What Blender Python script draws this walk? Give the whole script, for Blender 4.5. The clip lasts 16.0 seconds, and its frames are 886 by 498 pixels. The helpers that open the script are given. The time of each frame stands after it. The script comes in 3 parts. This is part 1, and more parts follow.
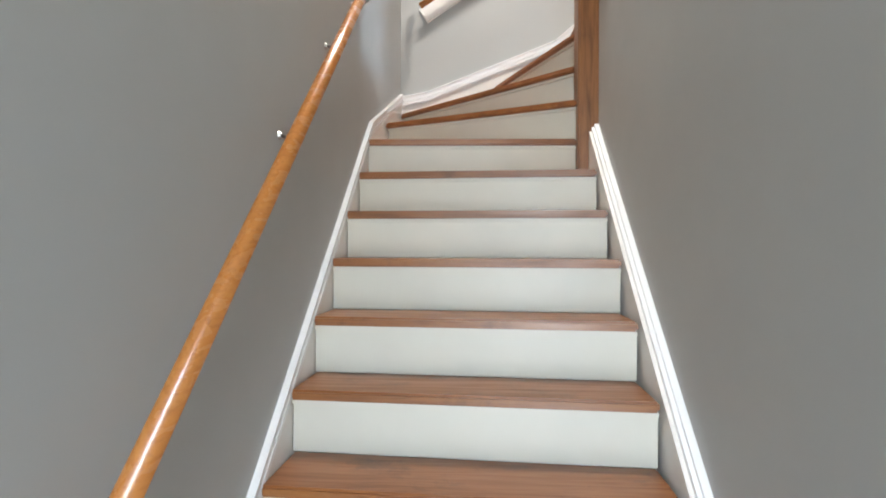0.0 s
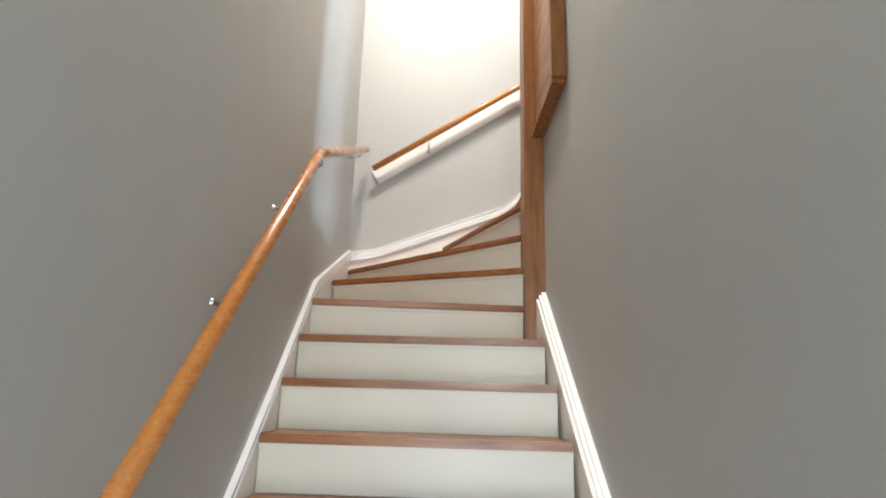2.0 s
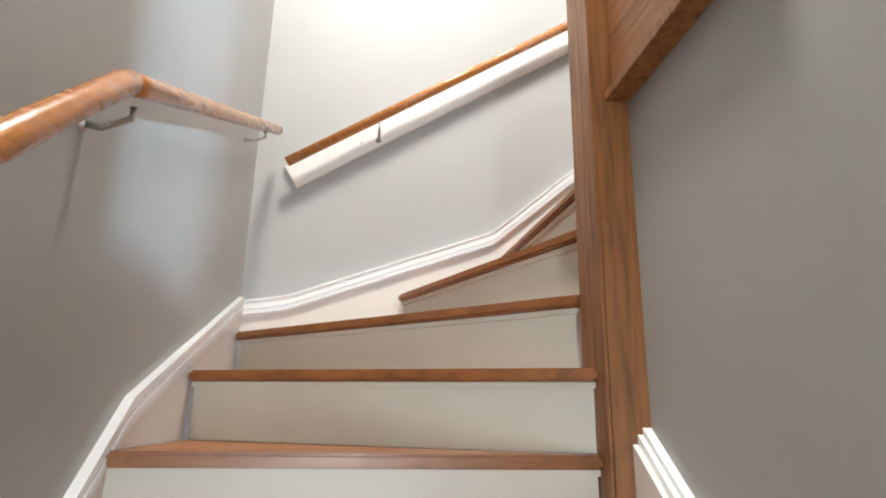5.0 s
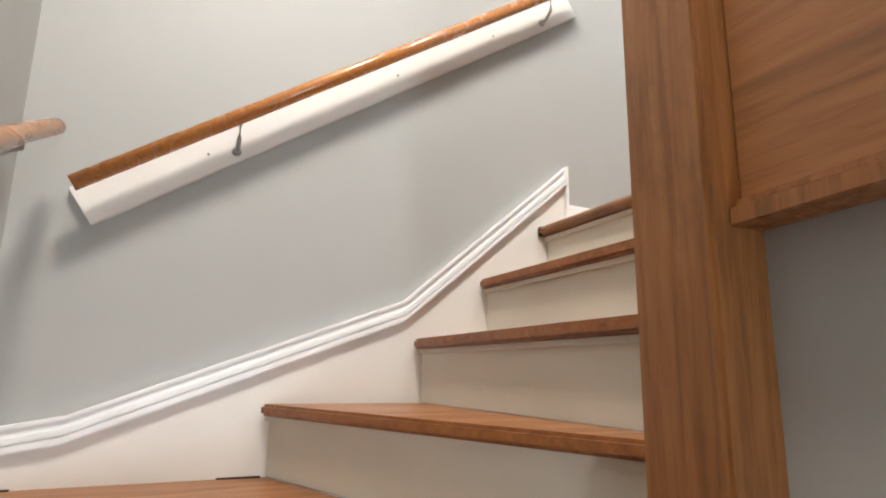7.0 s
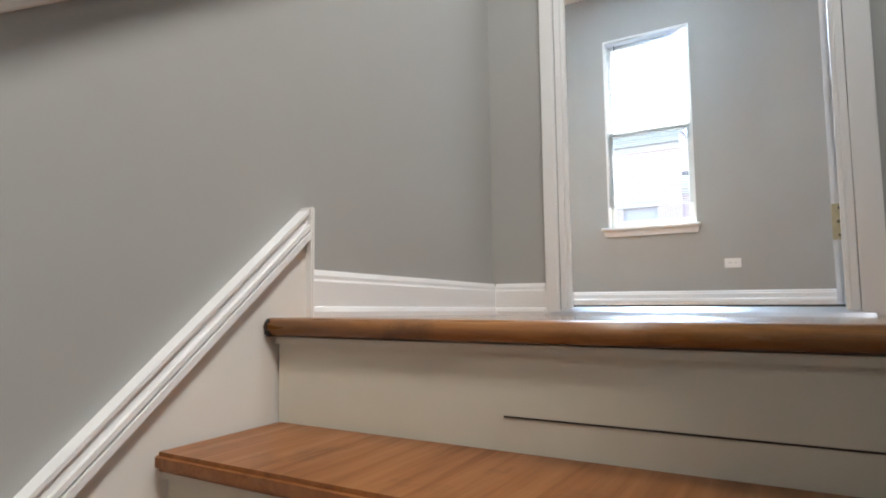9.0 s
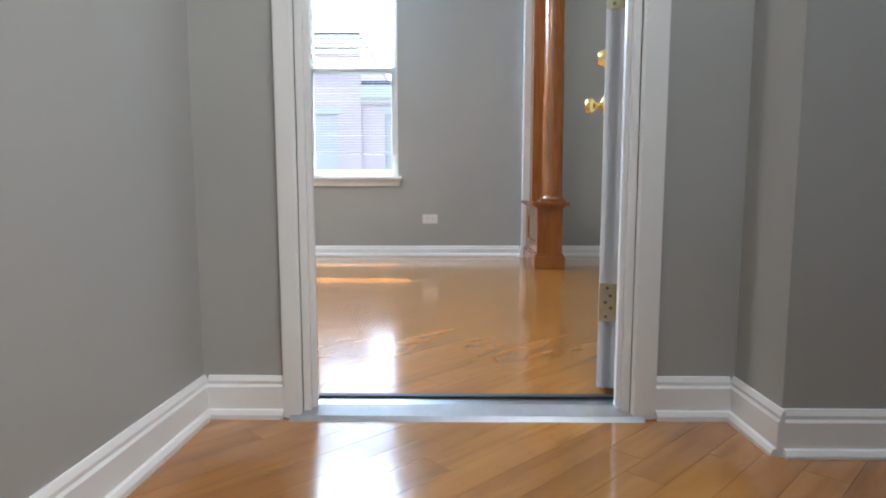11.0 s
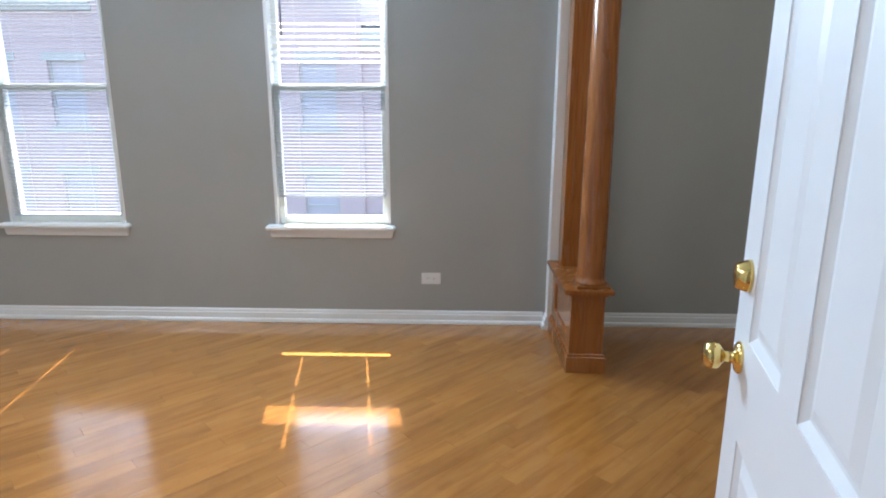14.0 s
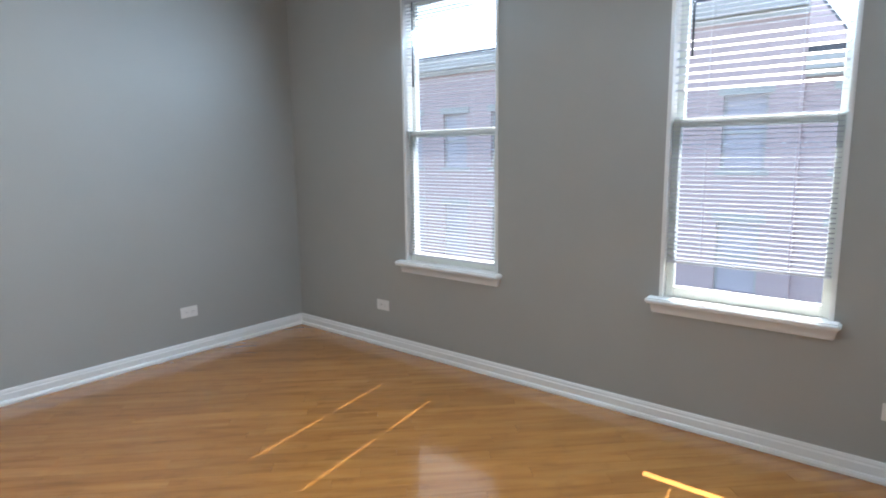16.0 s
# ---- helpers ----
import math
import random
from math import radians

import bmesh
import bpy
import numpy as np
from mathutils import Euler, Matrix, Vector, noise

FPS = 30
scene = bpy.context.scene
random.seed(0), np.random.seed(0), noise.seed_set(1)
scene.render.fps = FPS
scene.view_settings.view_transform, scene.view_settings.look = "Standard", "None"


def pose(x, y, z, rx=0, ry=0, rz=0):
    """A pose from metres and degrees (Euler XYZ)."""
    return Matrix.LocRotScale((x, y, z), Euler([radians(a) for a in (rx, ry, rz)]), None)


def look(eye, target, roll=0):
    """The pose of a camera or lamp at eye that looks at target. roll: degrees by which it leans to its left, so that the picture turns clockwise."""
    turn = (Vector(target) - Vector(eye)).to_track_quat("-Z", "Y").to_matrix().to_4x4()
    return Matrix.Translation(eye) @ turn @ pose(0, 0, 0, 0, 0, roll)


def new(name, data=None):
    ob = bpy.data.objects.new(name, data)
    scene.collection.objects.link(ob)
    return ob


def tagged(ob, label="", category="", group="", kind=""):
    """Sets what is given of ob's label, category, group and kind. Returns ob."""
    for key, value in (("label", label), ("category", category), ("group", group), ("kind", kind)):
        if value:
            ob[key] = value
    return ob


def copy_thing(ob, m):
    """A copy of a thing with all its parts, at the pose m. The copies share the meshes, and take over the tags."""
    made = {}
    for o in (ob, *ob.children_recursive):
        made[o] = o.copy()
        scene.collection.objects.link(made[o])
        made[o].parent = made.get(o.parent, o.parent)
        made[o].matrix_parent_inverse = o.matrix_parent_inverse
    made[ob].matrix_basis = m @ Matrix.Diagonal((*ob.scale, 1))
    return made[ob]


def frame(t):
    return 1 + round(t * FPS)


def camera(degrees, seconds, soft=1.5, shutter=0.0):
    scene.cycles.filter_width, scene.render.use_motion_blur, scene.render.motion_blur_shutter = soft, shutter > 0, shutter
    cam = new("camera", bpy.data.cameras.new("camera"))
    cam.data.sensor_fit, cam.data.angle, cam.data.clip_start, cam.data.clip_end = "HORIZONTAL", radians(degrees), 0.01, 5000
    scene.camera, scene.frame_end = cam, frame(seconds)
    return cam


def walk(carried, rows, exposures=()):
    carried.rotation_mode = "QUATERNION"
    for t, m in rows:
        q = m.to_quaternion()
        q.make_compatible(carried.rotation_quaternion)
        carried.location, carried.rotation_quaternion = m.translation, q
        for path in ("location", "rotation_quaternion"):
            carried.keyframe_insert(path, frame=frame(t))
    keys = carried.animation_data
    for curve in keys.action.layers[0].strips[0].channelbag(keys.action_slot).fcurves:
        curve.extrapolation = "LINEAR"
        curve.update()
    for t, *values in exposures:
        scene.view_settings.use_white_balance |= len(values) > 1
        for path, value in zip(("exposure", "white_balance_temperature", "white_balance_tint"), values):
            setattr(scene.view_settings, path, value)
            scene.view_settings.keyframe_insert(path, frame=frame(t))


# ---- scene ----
cam = camera(73.5, 16.0, 1.9)
PATH = [
    (0, (0.541, -1.35, 1.511), (0.399, 0.645, 1.514), 0.2),
    (0.5, (0.602, -1.127, 1.541), (0.573, 0.867, 1.693), 1.1),
    (1, (0.59, -1.084, 1.552), (0.592, 0.897, 1.831), 1.5),
    (1.5, (0.573, -1.176, 1.56), (0.583, 0.785, 1.952), 1.5),
    (2, (0.535, -1.267, 1.601), (0.568, 0.671, 2.093), 1.6),
    (2.5, (0.505, -1.113, 1.586), (0.559, 0.799, 2.17), 1.5),
    (3, (0.452, -0.75, 1.595), (0.565, 1.138, 2.245), 1.7),
    (5.3, (0.413, 0.279, 2.199), (0.751, 2.176, 2.735), 1.0),
    (5.5, (0.401, 0.337, 2.258), (0.784, 2.228, 2.784), 0.9),
    (6, (0.406, 0.516, 2.381), (0.869, 2.401, 2.86), 0.7),
    (6.5, (0.405, 0.687, 2.509), (1.014, 2.541, 2.951), 0.6),
    (7, (0.386, 0.908, 2.680), (1.167, 2.704, 3.085), 0.8),
    (7.5, (0.350, 1.152, 2.830), (1.368, 2.836, 3.190), 1.0),
    (8, (0.436, 1.388, 2.978), (1.683, 2.917, 3.304), 1.0),
    (8.5, (0.55, 1.535, 3.116), (2.006, 2.881, 3.375), -0.8),
    (9, (0.667, 1.686, 3.21), (2.366, 2.73, 3.368), -0.7),
    (9.5, (0.774, 1.822, 3.353), (2.643, 2.533, 3.405), -0.5),
    (10, (0.86, 1.893, 3.49), (2.821, 2.288, 3.446), -0.2),
    (10.2, (0.911, 1.922, 3.534), (2.89, 2.206, 3.46), 0.1),
    (12.3, (1.498, 2.046, 4.026), (3.465, 1.919, 3.689), -0.0),
    (12.5, (1.583, 2.041, 4.08), (3.546, 1.912, 3.72), -0.0),
    (13, (1.768, 2.013, 4.206), (3.724, 1.898, 3.805), 0.0),
    (13.5, (1.964, 1.999, 4.326), (3.916, 1.936, 3.896), 0.1),
    (14, (2.202, 2.008, 4.459), (4.15, 2.061, 4.008), 0.2),
    (14.5, (2.476, 2.014, 4.513), (4.406, 2.27, 4.059), 0.0),
    (15, (2.724, 2.054, 4.473), (4.599, 2.622, 4.069), -0.3),
    (15.5, (2.869, 2.116, 4.483), (4.599, 3.052, 4.124), -0.6),
    (16, (2.972, 2.151, 4.469), (4.489, 3.415, 4.152), -0.7),
]
walk(cam, [(t, look(eye, target, roll)) for t, eye, target, roll in PATH],
     [(0, 4.4, 6600, 11), (0.5, 4.2, 6900, 12), (1.0, 4.15, 7000, 13), (2, 4.4, 6900, 12), (3, 4.4, 6700, 12), (5.5, 4.5, 6600, 11), (6.5, 4.3, 6700, 12),
      (7.5, 4.1, 6900, 12), (8.5, 3.8, 7000, 13), (9, 3.45, 6600, 11), (9.5, 3.25, 6450, 11), (10.2, 3.3, 6400, 11), (12.3, 3.0, 6150, 9),
      (13.5, 2.95, 6400, 12), (14.5, 2.6, 6400, 12), (15, 2.5, 6350, 11), (16, 2.5, 6400, 11)])

# ---------- world and light ----------
world = bpy.data.worlds.new("sky")
scene.world = world
world.use_nodes = True
wn = world.node_tree.nodes
sky = wn.new("ShaderNodeTexSky")
sky.sky_type = 'NISHITA'
sky.sun_disc = False
sky.sun_elevation, sky.sun_rotation = radians(54), radians(80)
world.node_tree.links.new(sky.outputs[0], wn["Background"].inputs[0])
wn["Background"].inputs[1].default_value = 0.14

sun_data = bpy.data.lights.new("sun", 'SUN')
sun_data.energy, sun_data.angle, sun_data.color = 4.5, radians(0.5), (1, 0.95, 0.87)
sun = new("sun", sun_data)
sun.matrix_world = look((1.28 * 9, 0.22 * 9, 1.79 * 9), (0, 0, 0))


def area(name, m, w, h, power, colour, shape='RECTANGLE'):
    d = bpy.data.lights.new(name, 'AREA')
    d.shape, d.size, d.size_y, d.energy, d.color = shape, w, h, power, colour
    o = new(name, d)
    o.matrix_world = m
    return o


# daylight in the street doorway behind the stair foot
area("entrance_daylight", look((0.74, -3.55, 1.35), (-0.10, -0.6, 1.5)), 0.42, 2.4, 4.1, (0.80, 0.90, 1.0))
# unseen fill lights added above the stairwell and the upper hall
area("stairwell_fill", look((0.42, 1.10, 5.80), (0.42, 1.101, 0)), 0.55, 0.55, 6.4, (1.0, 0.97, 0.92), 'DISK')
area("upper_hall_fill", look((1.72, 1.55, 5.80), (1.72, 1.551, 0)), 0.40, 0.40, 2.3, (0.88, 0.94, 1.0), 'DISK')


# fill lights added under the room ceiling, out of view, to brighten its walls
area("room_fill", look((4.25, 0.30, 5.79), (4.25, 0.301, 0)), 0.55, 0.55, 1.7, (0.92, 1.0, 0.93), 'DISK')
area("room_fill", look((3.05, 4.25, 5.79), (3.05, 4.251, 0)), 0.70, 0.70, 5.0, (1.0, 0.96, 0.91), 'DISK')
# daylight in the heads of the two window openings
area("window_daylight", look((5.780, 2.784, 5.27), (0.0, 1.75, 3.2)), 0.60, 0.30, 13.0, (0.52, 0.76, 1.0))
area("window_daylight", look((5.780, 4.448, 5.27), (1.5, 4.00, 3.2)), 0.60, 0.30, 6.5, (0.52, 0.76, 1.0))


# ---------- materials ----------
def material(name, rough=0.5, metal=0.0, spec=0.5):
    m = bpy.data.materials.new(name)
    m.use_nodes = True
    b = m.node_tree.nodes["Principled BSDF"]
    b.inputs["Roughness"].default_value = rough
    b.inputs["Metallic"].default_value = metal
    b.inputs["Specular IOR Level"].default_value = spec
    return m, m.node_tree.nodes, m.node_tree.links, b


def coords(n, l, scale):
    tc = n.new("ShaderNodeTexCoord")
    mp = n.new("ShaderNodeMapping")
    mp.inputs["Scale"].default_value = scale
    l.new(tc.outputs["Object"], mp.inputs[0])
    return mp


def ramp(n, l, src, stops):
    r = n.new("ShaderNodeValToRGB")
    e = r.color_ramp.elements
    while len(e) < len(stops):
        e.new(0.5)
    for el, (p, c) in zip(e, stops):
        el.position, el.color = p, (*c, 1)
    l.new(src, r.inputs[0])
    return r


def noise_node(n, l, mp, scale, detail=4, rough=0.55):
    t = n.new("ShaderNodeTexNoise")
    t.inputs["Scale"].default_value, t.inputs["Detail"].default_value = scale, detail
    t.inputs["Roughness"].default_value = rough
    l.new(mp.outputs[0], t.inputs[0])
    return t


def bump(n, l, b, src, strength, dist):
    u = n.new("ShaderNodeBump")
    u.inputs["Strength"].default_value, u.inputs["Distance"].default_value = strength, dist
    l.new(src, u.inputs["Height"])
    l.new(u.outputs[0], b.inputs["Normal"])


def paint(name, colour, rough, vary=0.04, relief=0.15, spec=0.4):
    """Painted surface: roller texture, faint blotches, slight gloss changes."""
    m, n, l, b = material(name, rough, 0, spec)
    mp = coords(n, l, (1, 1, 1))
    big = noise_node(n, l, mp, 1.7, 5)
    lo = tuple(c * (1 - vary) for c in colour)
    hi = tuple(min(1, c * (1 + vary)) for c in colour)
    r = ramp(n, l, big.outputs[0], [(0.3, lo), (0.7, hi)])
    l.new(r.outputs[0], b.inputs["Base Color"])
    if relief > 0.06:
        fine = noise_node(n, l, mp, 260, 3)
        bump(n, l, b, fine.outputs[0], relief, 0.001)
    rr = ramp(n, l, noise_node(n, l, mp, 6, 3).outputs[0], [(0.3, (rough * 0.95,) * 3), (0.7, (min(1, rough * 1.05),) * 3)])
    l.new(rr.outputs[0], b.inputs["Roughness"])
    return m


def wood(name, dark, mid, light, rough, along=(1, 14, 14), wear=0.0, per_piece=0.0, coat=0.0, rings=9):
    """Stained wood: long grain, pores, darker wear marks, each piece its own tone."""
    m, n, l, b = material(name, rough)
    b.inputs["Coat Weight"].default_value = coat
    b.inputs["Coat Roughness"].default_value = 0.11
    mp = coords(n, l, along)
    info = n.new("ShaderNodeObjectInfo")
    off = n.new("ShaderNodeVectorMath")
    off.operation = 'SCALE'
    off.inputs[0].default_value = (37, 61, 23)
    l.new(info.outputs["Random"], off.inputs["Scale"])
    add = n.new("ShaderNodeVectorMath")
    l.new(mp.outputs[0], add.inputs[0])
    l.new(off.outputs[0], add.inputs[1])
    g = n.new("ShaderNodeTexNoise")
    g.inputs["Scale"].default_value, g.inputs["Detail"].default_value, g.inputs["Distortion"].default_value = 2.2, 7, 0.7
    l.new(add.outputs[0], g.inputs[0])
    r = ramp(n, l, g.outputs[0], [(0.28, dark), (0.5, mid), (0.72, light)])
    w = n.new("ShaderNodeTexNoise")
    w.inputs["Scale"].default_value, w.inputs["Detail"].default_value = rings, 5
    l.new(add.outputs[0], w.inputs[0])
    pores = ramp(n, l, w.outputs[0], [(0.36, (0.72, 0.68, 0.64)), (0.5, (1, 1, 1))])
    mix = n.new("ShaderNodeMixRGB")
    mix.blend_type, mix.inputs[0].default_value = 'MULTIPLY', 0.5
    l.new(r.outputs[0], mix.inputs[1])
    l.new(pores.outputs[0], mix.inputs[2])
    out = mix
    if per_piece:
        v = ramp(n, l, info.outputs["Random"], [(0.0, (1 - per_piece,) * 3), (1.0, (1 + per_piece * 0.6,) * 3)])
        mul = n.new("ShaderNodeMixRGB")
        mul.blend_type, mul.inputs[0].default_value = 'MULTIPLY', 1
        l.new(out.outputs[0], mul.inputs[1])
        l.new(v.outputs[0], mul.inputs[2])
        out = mul
    if wear:
        mp2 = coords(n, l, (1, 1, 1))
        k = noise_node(n, l, mp2, 7, 6, 0.7)
        kr = ramp(n, l, k.outputs[0], [(0.55, (1, 1, 1)), (0.70, (1 - wear,) * 3)])
        mul2 = n.new("ShaderNodeMixRGB")
        mul2.blend_type, mul2.inputs[0].default_value = 'MULTIPLY', 1
        l.new(out.outputs[0], mul2.inputs[1])
        l.new(kr.outputs[0], mul2.inputs[2])
        out = mul2
    l.new(out.outputs[0], b.inputs["Base Color"])
    bump(n, l, b, w.outputs[0], 0.12, 0.0015)
    rr = ramp(n, l, g.outputs[0], [(0.3, (min(1, rough * 1.25),) * 3), (0.7, (rough * 0.8,) * 3)])
    l.new(rr.outputs[0], b.inputs["Roughness"])
    return m


def plain(name, colour, rough, metal=0.0, vary=0.06):
    m, n, l, b = material(name, rough, metal)
    mp = coords(n, l, (1, 1, 1))
    t = noise_node(n, l, mp, 35, 4)
    r = ramp(n, l, t.outputs[0], [(0.3, tuple(c * (1 - vary) for c in colour)), (0.7, colour)])
    l.new(r.outputs[0], b.inputs["Base Color"])
    return m


WALL = paint("greige_wall_paint", (0.381, 0.382, 0.363), 0.5, 0.03)
CEIL = paint("ceiling_paint", (0.78, 0.77, 0.74), 0.8, 0.02)
TRIM = paint("white_gloss_trim", (0.80, 0.80, 0.79), 0.3, 0.01, 0.05, 0.5)
RISER = paint("cream_riser_paint", (0.64, 0.61, 0.52), 0.38, 0.06, 0.12)
STRING = paint("stringer_paint", (0.76, 0.735, 0.69), 0.35, 0.03, 0.1)
DOOR = paint("door_paint", (0.80, 0.81, 0.83), 0.33, 0.01, 0.03)
TREAD = wood("worn_tread_wood", (0.19, 0.066, 0.018), (0.26, 0.094, 0.026), (0.31, 0.122, 0.036), 0.35, (1.2, 16, 16), 0.45, 0.1)
LANDING_WOOD = wood("landing_nosing_wood", (0.17, 0.062, 0.018), (0.31, 0.130, 0.040), (0.38, 0.175, 0.058), 0.30, (16, 1.2, 16), 0.5)
RAIL = wood("honey_rail_wood", (0.40, 0.142, 0.032), (0.45, 0.168, 0.040), (0.49, 0.195, 0.050), 0.25, (14, 0.9, 14), 0, 0, 0.4)
NEWEL = wood("newel_oak", (0.15, 0.055, 0.014), (0.25, 0.098, 0.028), (0.31, 0.130, 0.042), 0.42, (22, 22, 1.6), 0.25, 0, 0, 14)
PANEL = wood("panel_wood", (0.20, 0.078, 0.024), (0.28, 0.113, 0.036), (0.33, 0.142, 0.050), 0.42, (14, 1.2, 14))
COLUMN = wood("stained_column_wood", (0.21, 0.066, 0.015), (0.32, 0.108, 0.026), (0.39, 0.145, 0.040), 0.25, (10, 10, 0.8), 0, 0, 0.3)
FLOOR = wood("varnished_floor_strip", (0.33, 0.126, 0.026), (0.42, 0.168, 0.035), (0.47, 0.202, 0.047), 0.16, (0.7, 6, 6), 0.16, 0.12, 0.65, 5)
SUBFLOOR = plain("dark_floor_joint", (0.30, 0.125, 0.03), 0.5)
BRASS = plain("polished_brass", (0.83, 0.60, 0.22), 0.12, 1.0)
DULLBRASS = plain("aged_brass", (0.62, 0.57, 0.40), 0.38, 1.0, 0.15)
NICKEL = plain("satin_nickel", (0.42, 0.40, 0.38), 0.28, 1.0)
SCREW = plain("dull_screw_head", (0.22, 0.21, 0.17), 0.4, 1.0)
STEEL = plain("aluminium_threshold", (0.62, 0.63, 0.66), 0.3, 1.0, 0.1)
VINYL = paint("vinyl_sash", (0.78, 0.82, 0.78), 0.35, 0.01, 0.02)
PLASTIC = paint("white_plate_plastic", (0.83, 0.82, 0.80), 0.3, 0.01, 0.02)
WAND = plain("grey_wand_plastic", (0.10, 0.11, 0.13), 0.4)
DARK = plain("dark_slot", (0.02, 0.018, 0.015), 0.6)
CRACK = plain("old_dirt_in_joint", (0.03, 0.02, 0.015), 0.8)
TILE = paint("hall_floor_finish", (0.30, 0.27, 0.23), 0.5, 0.1)
# brick paled in its colour to carry the washed-out outdoor glare
BRICK = plain("glare_paled_brick", (0.62, 0.47, 0.45), 0.85, 0, 0.3)
STONE = plain("pale_stone", (0.5, 0.48, 0.44), 0.8, 0, 0.15)
PAVE = plain("grey_asphalt", (0.09, 0.09, 0.09), 0.9, 0, 0.3)
# far panes painted close to the brick, so glare flattens their contrast
FARGLASS = plain("glare_paled_pane", (0.50, 0.45, 0.47), 0.7)
ROOF = plain("dark_roofing", (0.09, 0.09, 0.1), 0.85, 0, 0.2)


def glass_material():
    m = bpy.data.materials.new("window_glass")
    m.use_nodes = True
    n, l = m.node_tree.nodes, m.node_tree.links
    n.remove(n["Principled BSDF"])
    tr, gl, mx, fr = (n.new("ShaderNodeBsdfTransparent"), n.new("ShaderNodeBsdfGlossy"),
                      n.new("ShaderNodeMixShader"), n.new("ShaderNodeFresnel"))
    tr.inputs[0].default_value = (0.93, 0.95, 0.96, 1)
    gl.inputs["Roughness"].default_value = 0.02
    fr.inputs[0].default_value = 1.35
    l.new(fr.outputs[0], mx.inputs[0])
    l.new(tr.outputs[0], mx.inputs[1])
    l.new(gl.outputs[0], mx.inputs[2])
    l.new(mx.outputs[0], n["Material Output"].inputs[0])
    return m


GLASS = glass_material()


def slat_material():
    """Thin white vinyl that lets some light through."""
    m, n, l, b = material("white_blind_slat", 0.4)
    b.inputs["Base Color"].default_value = (0.60, 0.62, 0.66, 1)
    t = n.new("ShaderNodeBsdfTranslucent")
    t.inputs[0].default_value = (0.86, 0.88, 0.92, 1)
    mx = n.new("ShaderNodeMixShader")
    mx.inputs[0].default_value = 0.28
    l.new(b.outputs[0], mx.inputs[1])
    l.new(t.outputs[0], mx.inputs[2])
    l.new(mx.outputs[0], n["Material Output"].inputs[0])
    return m


SLAT = slat_material()


# ---------- mesh helpers ----------
def finish(name, bm, mat, parent=None, smooth=False):
    bmesh.ops.recalc_face_normals(bm, faces=bm.faces)
    me = bpy.data.meshes.new(name)
    bm.to_mesh(me)
    bm.free()
    if mat:
        me.materials.append(mat)
    if smooth:
        me.shade_smooth()
    ob = new(name, me)
    if parent:
        ob.parent = parent
    return ob


def add_box(bm, lo, hi):
    v = [bm.verts.new((x, y, z)) for x in (lo[0], hi[0]) for y in (lo[1], hi[1]) for z in (lo[2], hi[2])]
    for f in ((0, 1, 3, 2), (4, 6, 7, 5), (0, 4, 5, 1), (2, 3, 7, 6), (0, 2, 6, 4), (1, 5, 7, 3)):
        bm.faces.new([v[i] for i in f])


def add_prism(bm, poly, axis, a, b):
    """Extrudes a polygon along an axis: 'x' polys are (y, z), 'y' (x, z), 'z' (x, y)."""
    def p(u, v, w):
        return {'x': (w, u, v), 'y': (u, w, v), 'z': (u, v, w)}[axis]
    lo = [bm.verts.new(p(u, v, a)) for u, v in poly]
    hi = [bm.verts.new(p(u, v, b)) for u, v in poly]
    bm.faces.new(lo)
    bm.faces.new(hi[::-1])
    k = len(poly)
    for i in range(k):
        bm.faces.new((lo[i], lo[(i + 1) % k], hi[(i + 1) % k], hi[i]))


def soften(bm, width, segs=2):
    bmesh.ops.recalc_face_normals(bm, faces=bm.faces)
    bmesh.ops.bevel(bm, geom=[e for e in bm.edges if len(e.link_faces) == 2 and e.calc_face_angle(0) > 0.5],
                    offset=width, segments=segs, affect='EDGES', clamp_overlap=True)


def box(name, lo, hi, mat, parent=None, bevel=0.0, segs=2):
    bm = bmesh.new()
    add_box(bm, lo, hi)
    if bevel:
        soften(bm, bevel, segs)
    return finish(name, bm, mat, parent)


def boxes(name, list_of, mat, parent=None, bevel=0.0):
    bm = bmesh.new()
    for lo, hi in list_of:
        add_box(bm, lo, hi)
    if bevel:
        soften(bm, bevel)
    return finish(name, bm, mat, parent)


def prism(name, poly, axis, a, b, mat, parent=None, bevel=0.0):
    bm = bmesh.new()
    add_prism(bm, poly, axis, a, b)
    if bevel:
        soften(bm, bevel)
    return finish(name, bm, mat, parent)


def tube(name, pts, r, mat, parent=None, sides=20):
    """A round bar along a line of points with mitred bends."""
    bm = bmesh.new()
    P = [Vector(p) for p in pts]
    rings_ = []
    for i, p in enumerate(P):
        d0 = (P[i] - P[i - 1]).normalized() if i else (P[1] - P[0]).normalized()
        d1 = (P[i + 1] - P[i]).normalized() if i < len(P) - 1 else d0
        t = (d0 + d1).normalized()
        side = t.cross(Vector((0, 0, 1)))
        side = Vector((1, 0, 0)) if side.length < 1e-3 else side.normalized()
        up = side.cross(t)
        rings_.append([bm.verts.new(p + r * (math.cos(a) * side + math.sin(a) * up))
                       for a in [2 * math.pi * k / sides for k in range(sides)]])
    for a, b in zip(rings_, rings_[1:]):
        for k in range(sides):
            bm.faces.new((a[k], a[(k + 1) % sides], b[(k + 1) % sides], b[k]))
    bm.faces.new(rings_[0])
    bm.faces.new(rings_[-1][::-1])
    ob = finish(name, bm, mat, parent, True)
    return ob


